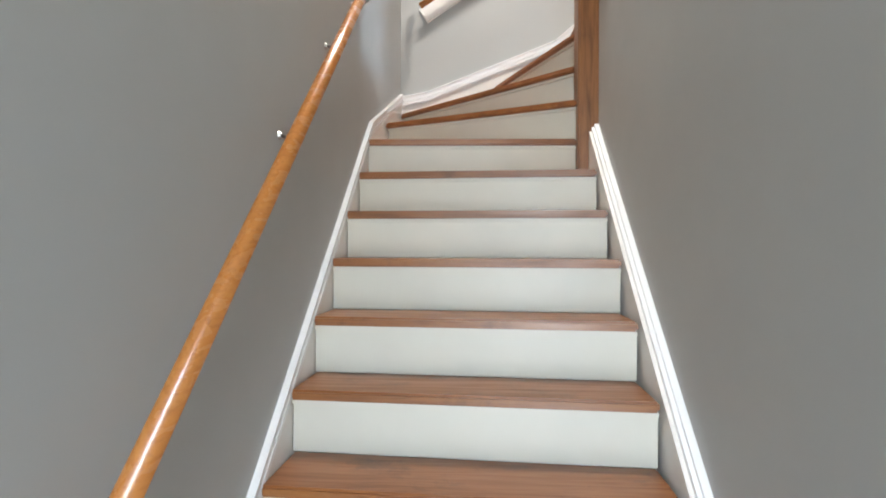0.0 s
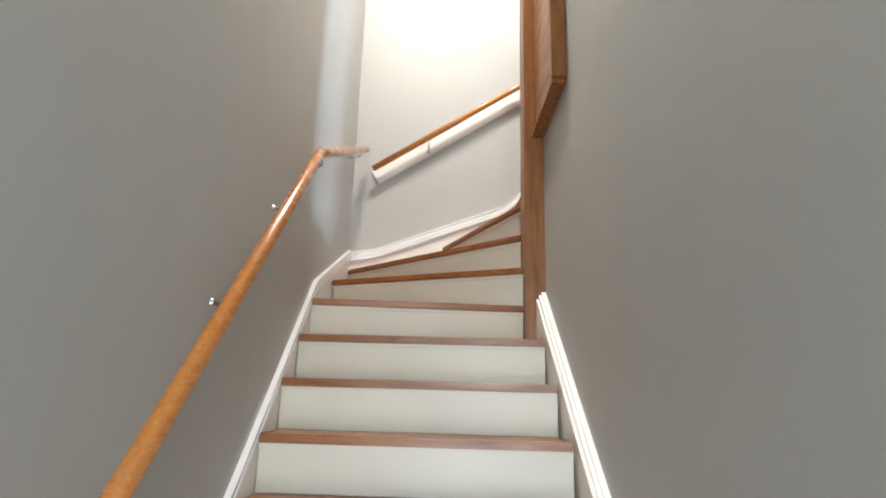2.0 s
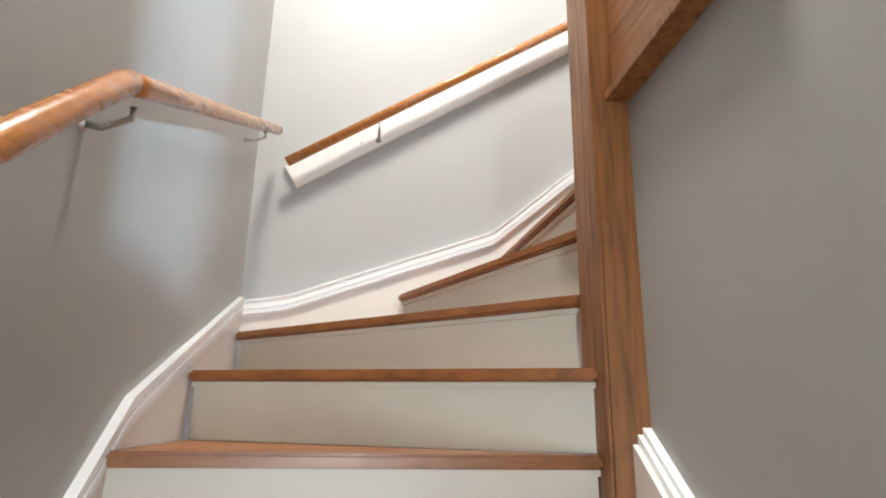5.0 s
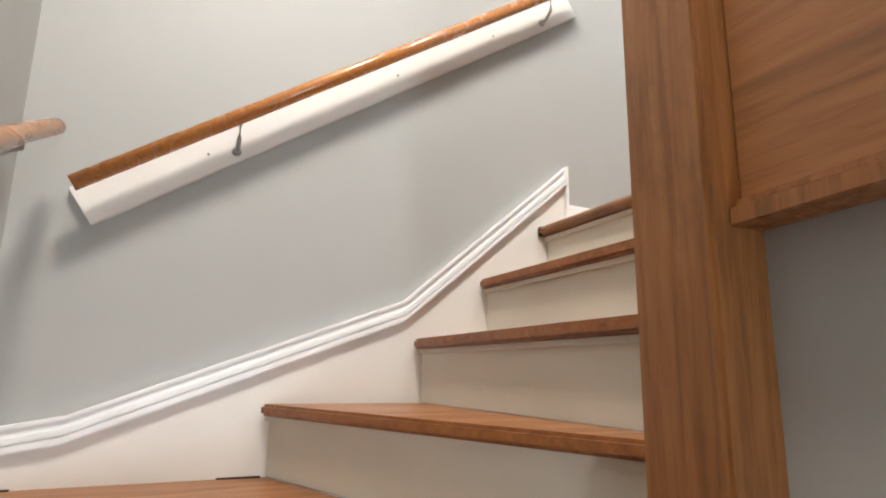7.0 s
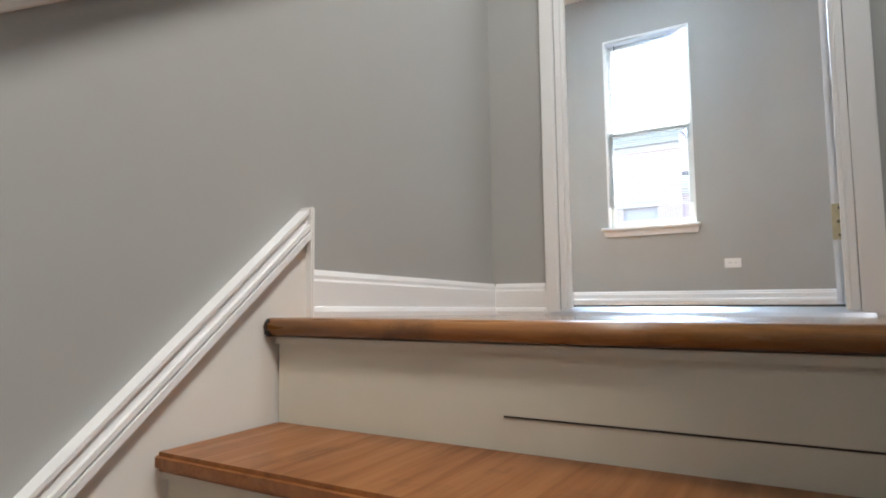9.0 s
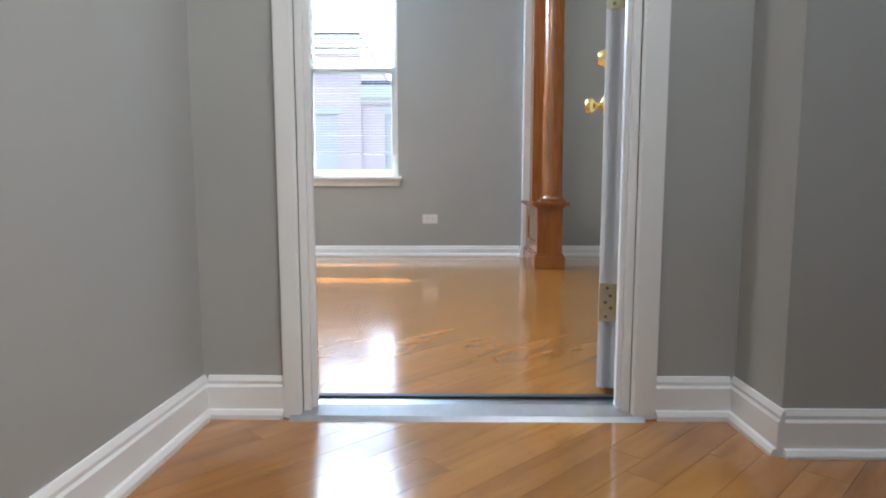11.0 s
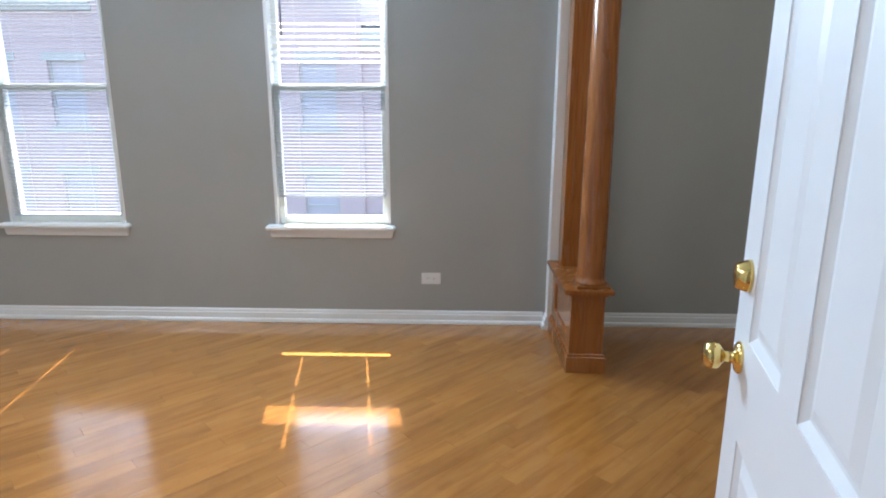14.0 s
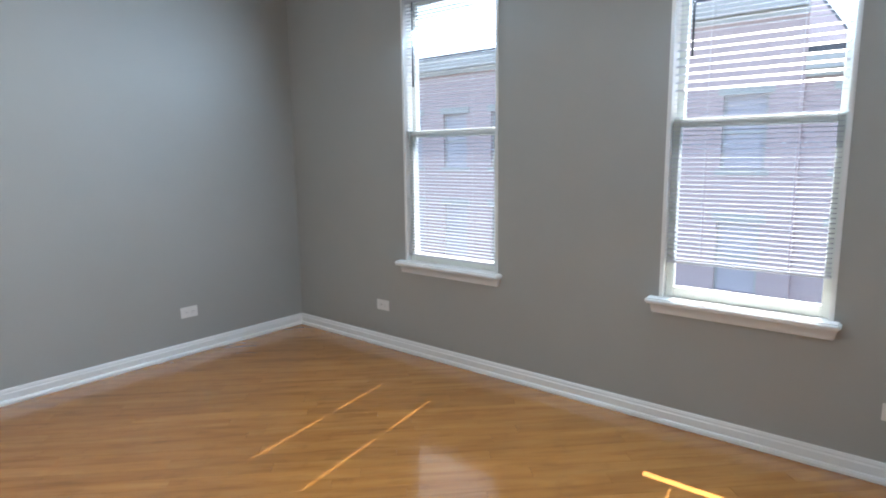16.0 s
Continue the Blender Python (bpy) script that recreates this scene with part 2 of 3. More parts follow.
def lathe(name, prof, mat, parent=None, m=None, sides=28):
    """Turns a profile of (radius, height) about z."""
    bm = bmesh.new()
    rr = [[bm.verts.new((r * math.cos(2 * math.pi * k / sides), r * math.sin(2 * math.pi * k / sides), z))
           for k in range(sides)] for r, z in prof]
    for a, b in zip(rr, rr[1:]):
        for k in range(sides):
            bm.faces.new((a[k], a[(k + 1) % sides], b[(k + 1) % sides], b[k]))
    bm.faces.new(rr[0])
    bm.faces.new(rr[-1][::-1])
    if m is not None:
        bmesh.ops.transform(bm, matrix=m, verts=bm.verts)
    return finish(name, bm, mat, parent, True)


def empty(name, loc=(0, 0, 0)):
    ob = new(name)
    ob.location = loc
    return ob


def adopt(parent, *obs):
    for o in obs:
        o.parent = parent
        o.matrix_parent_inverse = Matrix.Translation(parent.location).inverted()


def structure(ob, label, category):
    return tagged(ob, label, category, kind="structure")


# ---------- plan ----------
RISE = 0.185
LAND = 17 * RISE            # upper floor
CEILZ = 5.88
XL, XR = -0.03, 1.060        # walls beside the lower flight
YF = 2.612                  # wall behind the winders
XD0, XD1 = 2.50, 2.560       # door wall, landing side and room side
DY0, DY1 = 1.577, 2.367     # door opening
XW = 5.785                  # window wall
YR0, YR1 = -2.2, 5.968      # room ends
HALL0 = -3.6                # back of the entrance hall
DOORTOP = LAND + 2.06

# ---------- walls, floors, ceilings ----------
structure(box("wall_left", (XL - 0.15, HALL0, 0), (XL, YF, CEILZ), WALL), "greige painted plaster wall beside the stairs", "wall")
structure(box("wall_far", (XL - 0.15, YF, 0), (XD0, YF + 0.15, CEILZ), WALL), "greige painted wall behind the turning stairs", "wall")
structure(box("wall_right", (XR, HALL0, 0), (XR + 0.12, 1.424, CEILZ), WALL), "greige painted wall beside the lower flight", "wall")
structure(box("wall_flight", (XR + 0.12, 1.38, 0), (1.52, 1.53, CEILZ), WALL), "greige wall closing the upper flight", "wall")
structure(box("wall_hall_west", (1.40, -1.2, LAND - 0.02), (1.52, 1.36, CEILZ), WALL), "greige wall of the upper hall", "wall")
structure(box("wall_hall_end", (1.52, -1.3, LAND - 0.02), (2.295, -1.2, CEILZ), WALL), "greige end wall of the upper hall", "wall")
structure(box("wall_hall_east", (2.295, -1.3, LAND - 0.02), (XD0, 1.325, CEILZ), WALL), "greige wall beside the door recess", "wall")
structure(boxes("wall_door", [((XD0, DY1, LAND - 0.02), (XD1, YR1, CEILZ)), ((XD0, YR0, LAND - 0.02), (XD1, DY0, CEILZ)),
                              ((XD0, DY0, DOORTOP), (XD1, DY1, CEILZ))], WALL), "greige wall with the doorway to the room", "wall")
WIN = [(2.427, 3.140), (4.080, 4.815)]
WZ0, WZ1 = 3.750, 5.44
pieces = []
prev = YR0 - 0.3
for a, b in WIN:
    pieces.append(((XW, prev, LAND - 0.3), (XW + 0.14, a, CEILZ)))
    pieces.append(((XW, a, LAND - 0.3), (XW + 0.14, b, WZ0)))
    pieces.append(((XW, a, WZ1), (XW + 0.14, b, CEILZ)))
    prev = b
pieces.append(((XW, prev, LAND - 0.3), (XW + 0.14, YR1 + 0.2, CEILZ)))
structure(boxes("wall_window", pieces, WALL), "greige wall with two tall windows", "wall")
structure(box("wall_room_north", (XD0, YR1, LAND - 0.02), (XW, YR1 + 0.15, CEILZ), WALL), "greige painted side wall of the room", "wall")
structure(box("wall_room_south", (XD0, YR0 - 0.15, LAND - 0.02), (XW, YR0, CEILZ), WALL), "greige painted end wall of the room", "wall")
structure(box("ceiling", (XL - 0.15, HALL0 - 0.3, CEILZ), (XW + 0.26, YR1 + 0.2, CEILZ + 0.2), CEIL), "flat white painted ceiling", "ceiling")
structure(box("floor_hall", (XL - 0.15, HALL0 - 0.3, -0.2), (XR + 0.12, YF, 0), TILE), "entrance hall floor at the stair foot", "floor")
# the entrance wall with a glazed opening behind the stair foot
structure(boxes("wall_entrance", [((XL - 0.15, HALL0 - 0.15, 0), (0.06, HALL0, CEILZ)), ((0.96, HALL0 - 0.15, 0), (XR + 0.12, HALL0, CEILZ)),
                                  ((0.06, HALL0 - 0.15, 2.6), (0.96, HALL0, CEILZ))], WALL), "entrance wall with the open street doorway", "wall")

# ---------- baseboards ----------
def baseboard(name, p, q, inward, label="white baseboard with a shoe moulding", h=0.104, rise=0.0):
    """Board with an eased top and a shoe moulding, from p to q along a wall; inward points into the room."""
    d = Vector((q[0] - p[0], q[1] - p[1], 0))
    length = d.length
    ang = math.atan2(d.y, d.x)
    prof = [(0, 0), (0.026, 0), (0.026, 0.012), (0.021, 0.022), (0.014, 0.024), (0.014, h - 0.026), (0.010, h - 0.020),
            (0.010, h - 0.012), (0.005, h), (0, h)]
    bm = bmesh.new()
    add_prism(bm, prof, 'x', 0, length)
    s = 1 if Vector((-d.y, d.x)).dot(Vector(inward)) > 0 else -1
    for v in bm.verts:
        v.co.z += rise * (1 - v.co.x / length)
    bmesh.ops.transform(bm, matrix=Matrix.Translation((p[0], p[1], LAND)) @ Matrix.Rotation(ang, 4, 'Z') @ Matrix.Diagonal((1, s, 1, 1)), verts=bm.verts)
    return structure(finish(name, bm, TRIM), label, "baseboard")


baseboard("baseboard_landing", (1.593, YF), (XD0, YF), (0, -1), rise=0.023)
baseboard("baseboard_door_left", (XD0, DY1 + 0.047), (XD0, YF - 0.014), (-1, 0))
baseboard("baseboard_door_right", (XD0, 1.339), (XD0, DY0 - 0.060), (-1, 0))
baseboard("baseboard_return", (2.295 - 0.014, 1.325), (XD0, 1.325), (0, 1))
baseboard("baseboard_hall", (2.295, -1.2), (2.295, 1.325), (-1, 0))
baseboard("baseboard_window", (XW, 1.474), (XW, YR1), (-1, 0), h=0.084)
baseboard("baseboard_window_dining", (XW, YR0), (XW, 1.238), (-1, 0), h=0.084)
baseboard("baseboard_north", (XD1, YR1), (XW - 0.014, YR1), (0, -1), h=0.084)
baseboard("baseboard_room_door", (XD1, DY1 + 0.09), (XD1, YR1 - 0.014), (1, 0), h=0.084)
baseboard("baseboard_stub", (XW - 0.094, 1.460), (XW - 0.014, 1.460), (0, 1), h=0.084)

# ---------- staircase ----------
stairs = empty("staircase")
tagged(stairs, "winding staircase with brown wooden treads and cream painted risers", "staircase")
TH = 0.030


def tread(poly, z, front):
    """A board whose nosing edge (front: index of its first corner) is rounded."""
    bm = bmesh.new()
    add_prism(bm, poly, 'z', z - TH, z)
    soften(bm, 0.007, 2)
    return finish("tread", bm, TREAD, stairs)


def riser(p, q, z0, z1, back=0.028):
    """An upright board under a nosing that runs from p to q."""
    d = Vector((q[0] - p[0], q[1] - p[1])).normalized()
    nrm = Vector((-d.y, d.x))
    a, b = Vector(p) + nrm * back, Vector(q) + nrm * back
    bm = bmesh.new()
    add_prism(bm, [tuple(a), tuple(b), tuple(b + nrm * 0.018), tuple(a + nrm * 0.018)], 'z', z0, z1)
    soften(bm, 0.002, 1)
    finish("riser", bm, RISER, stairs)
    # cove moulding under the nosing
    bm = bmesh.new()
    c, e = Vector(p) + nrm * (back - 0.011), Vector(q) + nrm * (back - 0.011)
    add_prism(bm, [tuple(c), tuple(e), tuple(b), tuple(a)], 'z', z1 - 0.014, z1 - 0.001)
    finish("cove", bm, RISER, stairs)


NXR = 0.967                 # newel face
nose = []                   # (left, right, height) of each nosing
for k in range(-3, 7):
    yl = 0.0845 + 0.2245 * (k - 1)
    nose.append(((-0.015, yl), (1.004, yl - 0.058), (4 + k) * RISE))
nose.append(((-0.015, 1.422), (NXR, 1.464), 11 * RISE))
nose.append(((-0.015, 1.936), (NXR, 1.468), 12 * RISE))
nose.append(((-0.015, 2.525), (NXR, 1.553), 13 * RISE))
nose.append(((0.594, 2.582), (0.995, 1.575), 14 * RISE))
nose.append(((1.021, 2.582), (1.050, 1.535), 15 * RISE))
nose.append(((1.241, 2.582), (1.270, 1.535), 16 * RISE + 0.010))
for i, (l_, r_, z) in enumerate(nose):
    if i + 1 < len(nose):
        nl, nr, nz = nose[i + 1]
    else:
        nl, nr, nz = (1.473, 2.582), (1.503, 1.535), LAND
    d = (Vector(nr) - Vector(nl)).normalized()
    nrm = Vector((-d.y, d.x)) * 0.034
    bl, br = Vector(nl) + nrm, Vector(nr) + nrm
    poly = [l_, r_, tuple(br), tuple(bl)]
    if i == 12:             # the corner winder
        poly = [l_, r_, (1.01, 1.59), (0.622, 2.597), (-0.015, 2.597)]
    if i == 11:
        poly = [l_, r_, (NXR, 1.575), (-0.015, 2.565)]
    if i == 10:
        poly = [l_, r_, (NXR, 1.49), (-0.015, 1.98)]
    if i == 9:
        poly = [l_, r_, (1.004, 1.50), (-0.015, 1.465)]
    tread(poly, z, 0)
    riser(l_, r_, z - RISE - (0.0145 if i == 15 else -0.0005), z - TH)
riser((1.473, 2.582), (1.503, 1.535), LAND - RISE - 0.005, LAND - 0.010, 0.03)
# the split between the two boards of the last riser
prism("joint", [(1.5150, 2.10), (1.5315, 1.535), (1.5350, 1.535), (1.5185, 2.10)], 'z', LAND - 0.124, LAND - 0.1215, CRACK, stairs)
# dirty gaps where the corner winder has shrunk from the skirting
box("gap", (0.004, 2.578, 13 * RISE - 0.001), (0.065, 2.5895, 13 * RISE + 0.0035), CRACK, stairs)
prism("gap", [(0.50, 2.5895), (0.607, 2.578), (0.607, 2.5895)], 'z', 13 * RISE - 0.001, 13 * RISE + 0.004, CRACK, stairs)
# boards that close the sides, with their moulded caps
SL = RISE / 0.2245


def skirt_z(y):
    return 5 * RISE + (y - 0.0845) * SL + 0.03


STEPS = ((0.0, 0.009, 0.009), (0.009, 0.030, 0.004), (0.030, 0.041, 0.012), (0.041, 0.047, 0.006), (0.047, 0.062, 0.015), (0.062, 0.068, 0.004))


def skirt(poly_top, drop, axis, face, wall, mat=STRING, steps=STEPS):
    """A skirting board below a line of points (along, height), with a two-step cap; face towards the stairs, wall behind."""
    bm = bmesh.new()
    bot = [(u, v - drop) for u, v in poly_top][::-1]
    for (u0, v0), (u1, v1) in zip(poly_top, poly_top[1:]):
        add_prism(bm, [(u0, v0 - 0.034), (u1, v1 - 0.034), (u1, v1 - drop), (u0, v0 - drop)], axis, face, wall)
    finish("stringer", bm, mat, stairs)
    s = 1 if face > wall else -1
    for d0, d1, proud in steps:
        bm = bmesh.new()
        for (u0, v0), (u1, v1) in zip(poly_top, poly_top[1:]):
            add_prism(bm, [(u0, v0 - d0), (u1, v1 - d0), (u1, v1 - d1), (u0, v0 - d1)], axis, wall, face + s * proud)
        finish("moulding", bm, TRIM, stairs)


skirt([(-0.95, skirt_z(-0.95)), (1.525, 2.135), (YF - 0.03, 2.550)], 0.42, 'x', -0.016, XL, STRING, ((0.0, 0.022, 0.007), (0.022, 0.034, 0.001), (0.034, 0.056, 0.007), (0.056, 0.064, 0.002)))
skirt([(-0.03, 2.535), (0.152, 2.566), (0.996, 2.890), (1.583, 3.395)], 0.50, 'y', 2.590, YF)
box("stop", (1.583, 2.572, LAND + 0.015), (1.593, YF, 3.402), TRIM, stairs, 0.003)
skirt([(-0.95, skirt_z(-0.95) + 0.035), (1.43, skirt_z(1.43) + 0.035)], 0.45, 'x', 1.016, XR, STRING, ((0.0, 0.014, -0.024), (0.014, 0.036, -0.012)))

# newel post with eased edges
newel = prism("newel_post", [(NXR, 1.424), (1.082, 1.424), (1.082, 1.566), (NXR, 1.566)], 'z', 10 * RISE, 4.9, NEWEL, None, 0.007)
tagged(newel, "tall square oak newel post at the stair turn", "newel post")

# timber guard panel fixed above the lower flight
guard = empty("wooden_guard_panel", (1.03, 1.1, 2.88))
tagged(guard, "brown wooden guard panel beside the newel post", "wood panel")
adopt(guard, prism("panel", [(0.92, 2.905), (1.423, 2.89), (1.423, 4.6), (0.92, 4.6)], 'x', 1.022, 1.0595, PANEL, None, 0.002),
      prism("end_board", [(0.895, 2.896), (0.92, 2.894), (0.92, 4.6), (0.895, 4.6)], 'x', 0.996, 1.0595, NEWEL, None, 0.003),
      prism("bottom_moulding", [(0.92, 2.878), (1.423, 2.862), (1.423, 2.886), (0.92, 2.902)], 'x', 1.0, 1.0595, NEWEL, None, 0.002),
      prism("bottom_bead", [(0.92, 2.9025), (1.423, 2.8865), (1.423, 2.898), (0.92, 2.914)], 'x', 1.011, 1.0219, NEWEL, None, 0.003))

# ---------- handrails ----------
rail_a = empty("handrail", (0.04, 0, 1.6))
tagged(rail_a, "honey coloured round wooden handrail on metal brackets", "handrail", "handrails on the stair walls")


def bracket(foot, rail, r=0.006):
    """A curved wall bracket: a round plate, an arm and a saddle under the rail."""
    f, a = Vector(foot), Vector(rail)
    bm = bmesh.new()
    nrm = Vector((a.x - f.x, a.y - f.y, 0)).normalized()
    rot = nrm.to_track_quat('Z', 'Y').to_matrix().to_4x4()
    bmesh.ops.create_cone(bm, cap_ends=True, segments=20, radius1=0.013, radius2=0.010, depth=0.008, matrix=Matrix.Translation(f + nrm * 0.004) @ rot)
    plate = finish("bracket_plate", bm, NICKEL)
    mid = Vector((f.x, f.y, f.z)) + nrm * 0.030 + Vector((0, 0, -0.004))
    elbow = Vector((a.x, a.y, f.z + 0.016))
    arm = tube("bracket_arm", [f + nrm * 0.006, mid, elbow, a - Vector((0, 0, 0.018))], r, NICKEL, None, 10)
    return [plate, arm]


adopt(rail_a, tube("rail", [(0.042, -0.95, 0.815), (0.042, 1.075, 2.592), (0.042, 1.108, 2.616)], 0.0215, RAIL),
      tube("rail", [(0.042, 1.102, 2.612), (0.045, 1.15, 2.633), (0.062, 2.515, 3.247)], 0.0205, RAIL))
for y, z, dz in ((-0.75, 0.990, 0.047), (0.257, 1.873, 0.047), (0.725, 2.284, 0.05), (1.138, 2.605, 0.055), (2.339, 3.165, 0.055)):
    adopt(rail_a, *bracket((XL, y, z - dz), (0.043, y, z)))

rail_b = empty("handrail", (0.1, 2.53, 3.1))
tagged(rail_b, "wooden handrail mounted on a white backing board", "handrail", "handrails on the stair walls")
SB = 0.660
ang = math.atan(SB)


def board_pt(x, off):
    return (x - off * math.sin(ang), 3.031 + (x - 0.153) * SB + off * math.cos(ang))


adopt(rail_b, prism("backing_board", [board_pt(0.151, 0), board_pt(1.665, 0), board_pt(1.665, 0.108), board_pt(0.151, 0.108)], 'y', YF - 0.020, YF, STRING, None, 0.0015))
r0, r1 = board_pt(0.160, 0.094), board_pt(1.67, 0.094)
adopt(rail_b, tube("rail", [(r0[0], 2.528, r0[1]), (r1[0], 2.528, r1[1])], 0.0205, RAIL))
for x in (0.481, 1.504):
    zt = 3.031 + (x - 0.153) * SB
    rz = r0[1] + (x - r0[0]) * SB
    adopt(rail_b, *bracket((x, YF - 0.022, zt + 0.030), (x, 2.528, rz)))
for x in (0.95, 1.30, 0.408):
    zt = 3.031 + (x - 0.153) * SB + 0.06
    bm = bmesh.new()
    bmesh.ops.create_cone(bm, cap_ends=True, segments=10, radius1=0.004, radius2=0.003, depth=0.004,
                          matrix=Matrix.Translation((x, YF - 0.023, zt)) @ Matrix.Rotation(radians(90), 4, 'X'))
    adopt(rail_b, finish("screw", bm, NICKEL))

# ---------- doorway ----------
casing = empty("door_casing", (XD0, DY0, LAND))
structure(casing, "white painted casing and jambs of the doorway", "door casing")
CW = 0.065


def casing_leg(y0, y1, x_wall, out):
    """One flat casing board with eased edges."""
    x0, x1 = sorted((x_wall, x_wall + out * 0.018))
    return box("casing_board", (x0, min(y0, y1), LAND), (x1, max(y0, y1), DOORTOP + CW), TRIM, None, 0.004)


adopt(casing, casing_leg(DY1 + 0.002, DY1 + 0.047, XD0, -1), casing_leg(DY0 - 0.002, DY0 - 0.060, XD0, -1),
      casing_leg(DY1 + 0.002, DY1 + CW, XD1, 1), casing_leg(DY0 - 0.002, DY0 - CW, XD1, 1),
      box("head_casing", (XD0 - 0.020, DY0 - CW - 0.01, DOORTOP - 0.004), (XD0 - 0.0005, DY1 + CW + 0.01, DOORTOP + CW + 0.01), TRIM, None, 0.002),
      box("head_casing", (XD1 + 0.0005, DY0 - CW - 0.01, DOORTOP - 0.004), (XD1 + 0.020, DY1 + CW + 0.01, DOORTOP + CW + 0.01), TRIM, None, 0.002))
for y, s in ((DY1, -1), (DY0, 1)):
    a, b = sorted((y - s * 0.002, y + s * 0.018))
    adopt(casing, box("jamb", (XD0 - 0.002, a, LAND), (XD1 + 0.002, b, DOORTOP), TRIM, None, 0.002))
    a, b = sorted((y + s * 0.018, y + s * 0.030))
    adopt(casing, box("door_stop", (XD0 + 0.008, a, LAND), (XD0 + 0.028, b, DOORTOP), TRIM, None, 0.002))
adopt(casing, box("head_jamb", (XD0 - 0.002, DY0 + 0.018, DOORTOP - 0.02), (XD1 + 0.002, DY1 - 0.018, DOORTOP), TRIM))

threshold = empty("door_threshold", (XD0, DY0, LAND))
tagged(threshold, "silver aluminium threshold strip under the doorway", "threshold")
adopt(threshold, prism("sill_plate", [(XD0 - 0.035, LAND), (XD1 + 0.06, LAND), (XD1 + 0.05, LAND + 0.016), (XD1 + 0.01, LAND + 0.024),
                                      (XD0 + 0.02, LAND + 0.024), (XD0 - 0.02, LAND + 0.010)], 'y', DY0 - 0.03, DY1 + 0.03, STEEL),
      box("rubber_strip", (XD0 + 0.06, DY0 + 0.02, LAND + 0.0245), (XD0 + 0.08, DY1 - 0.02, LAND + 0.030), DARK))

# the open door leaf, built flat along +x from its hinge edge and turned
LEAF_W, LEAF_H, LEAF_T = 0.745, 2.03, 0.044
leaf = empty("door_leaf")
tagged(leaf, "white six-panel door standing open with brass knob", "door")


def door_body():
    bm = bmesh.new()
    add_box(bm, (0, -0.0115, 0), (LEAF_W, 0.0115, LEAF_H))
    cols = ((0, 0.115), (0.325, 0.42), (0.63, LEAF_W))
    rows = ((0, 0.22), (0.67, 0.87), (1.56, 1.67), (1.91, LEAF_H))
    for a, b in cols:
        add_box(bm, (a, -LEAF_T / 2, 0), (b, LEAF_T / 2, LEAF_H))
    for a, b in rows:
        for c0, c1 in ((0.115, 0.325), (0.42, 0.63)):
            add_box(bm, (c0, -LEAF_T / 2, a), (c1, LEAF_T / 2, b))
    for z0, z1 in ((0.22, 0.67), (0.87, 1.56), (1.67, 1.91)):
        for c0, c1 in ((0.115, 0.325), (0.42, 0.63)):
            for s in (1, -1):
                base = [(c0 + 0.022, z0 + 0.022), (c1 - 0.022, z0 + 0.022), (c1 - 0.022, z1 - 0.022), (c0 + 0.022, z1 - 0.022)]
                top = [(c0 + 0.045, z0 + 0.045), (c1 - 0.045, z0 + 0.045), (c1 - 0.045, z1 - 0.045), (c0 + 0.045, z1 - 0.045)]
                vb = [bm.verts.new((x, s * 0.0117, z)) for x, z in base]
                vt = [bm.verts.new((x, s * 0.0190, z)) for x, z in top]
                bm.faces.new(vt)
                for i in range(4):
                    bm.faces.new((vb[i], vb[(i + 1) % 4], vt[(i + 1) % 4], vt[i]))
                # sloped frame round the sunk field
                ob_ = [(c0, z0), (c1, z0), (c1, z1), (c0, z1)]
                ib = [(c0 + 0.016, z0 + 0.016), (c1 - 0.016, z0 + 0.016), (c1 - 0.016, z1 - 0.016), (c0 + 0.016, z1 - 0.016)]
                vo = [bm.verts.new((x, s * (LEAF_T / 2 - 0.002), z)) for x, z in ob_]
                vi = [bm.verts.new((x, s * 0.0117, z)) for x, z in ib]
                for i in range(4):
                    bm.faces.new((vo[i], vo[(i + 1) % 4], vi[(i + 1) % 4], vi[i]))
    return finish("leaf_body", bm, DOOR)


body = door_body()
body.parent = leaf
side_rot = {1: Matrix.Rotation(radians(-90), 4, 'X'), -1: Matrix.Rotation(radians(90), 4, 'X')}
for s in (1, -1):
    mk = Matrix.Translation((LEAF_W - 0.065, s * LEAF_T / 2, 0.82)) @ side_rot[s]
    k = lathe("door_knob", [(0.032, 0.0), (0.032, 0.004), (0.026, 0.009), (0.012, 0.012), (0.010, 0.028), (0.016, 0.033), (0.026, 0.040),
                            (0.0285, 0.050), (0.026, 0.060), (0.018, 0.066), (0.006, 0.067)], BRASS, leaf, mk)
    md = Matrix.Translation((LEAF_W - 0.065, s * LEAF_T / 2, 0.985)) @ side_rot[s]
    lathe("deadbolt", [(0.032, 0.0), (0.031, 0.006), (0.024, 0.024), (0.020, 0.026), (0.004, 0.026)], BRASS, leaf, md)
for z in (0.180, 0.968, 1.77):
    boxes("hinge", [((-0.0025, -0.029, z), (-0.0003, LEAF_T / 2, z + 0.10))], DULLBRASS, leaf)
    for dz, dy in ((0.012, 0.004), (0.036, -0.008), (0.050, 0.006), (0.068, -0.006), (0.088, 0.002)):
        bm = bmesh.new()
        bmesh.ops.create_cone(bm, cap_ends=True, segments=10, radius1=0.0046, radius2=0.0036, depth=0.0016,
                              matrix=Matrix.Translation((-0.0032, dy, z + dz)) @ Matrix.Rotation(radians(90), 4, 'Y'))
        finish("hinge_screw", bm, SCREW, leaf)
    # knuckles of the hinge round their pin
    for k in range(5):
        mh = Matrix.Translation((-0.0085, -0.031, z + 0.0204 * k))
        lathe("hinge_pin", [(0.004, 0.0), (0.0066, 0.0008), (0.0066, 0.0186), (0.004, 0.0194)], DULLBRASS, leaf, mh, 14)
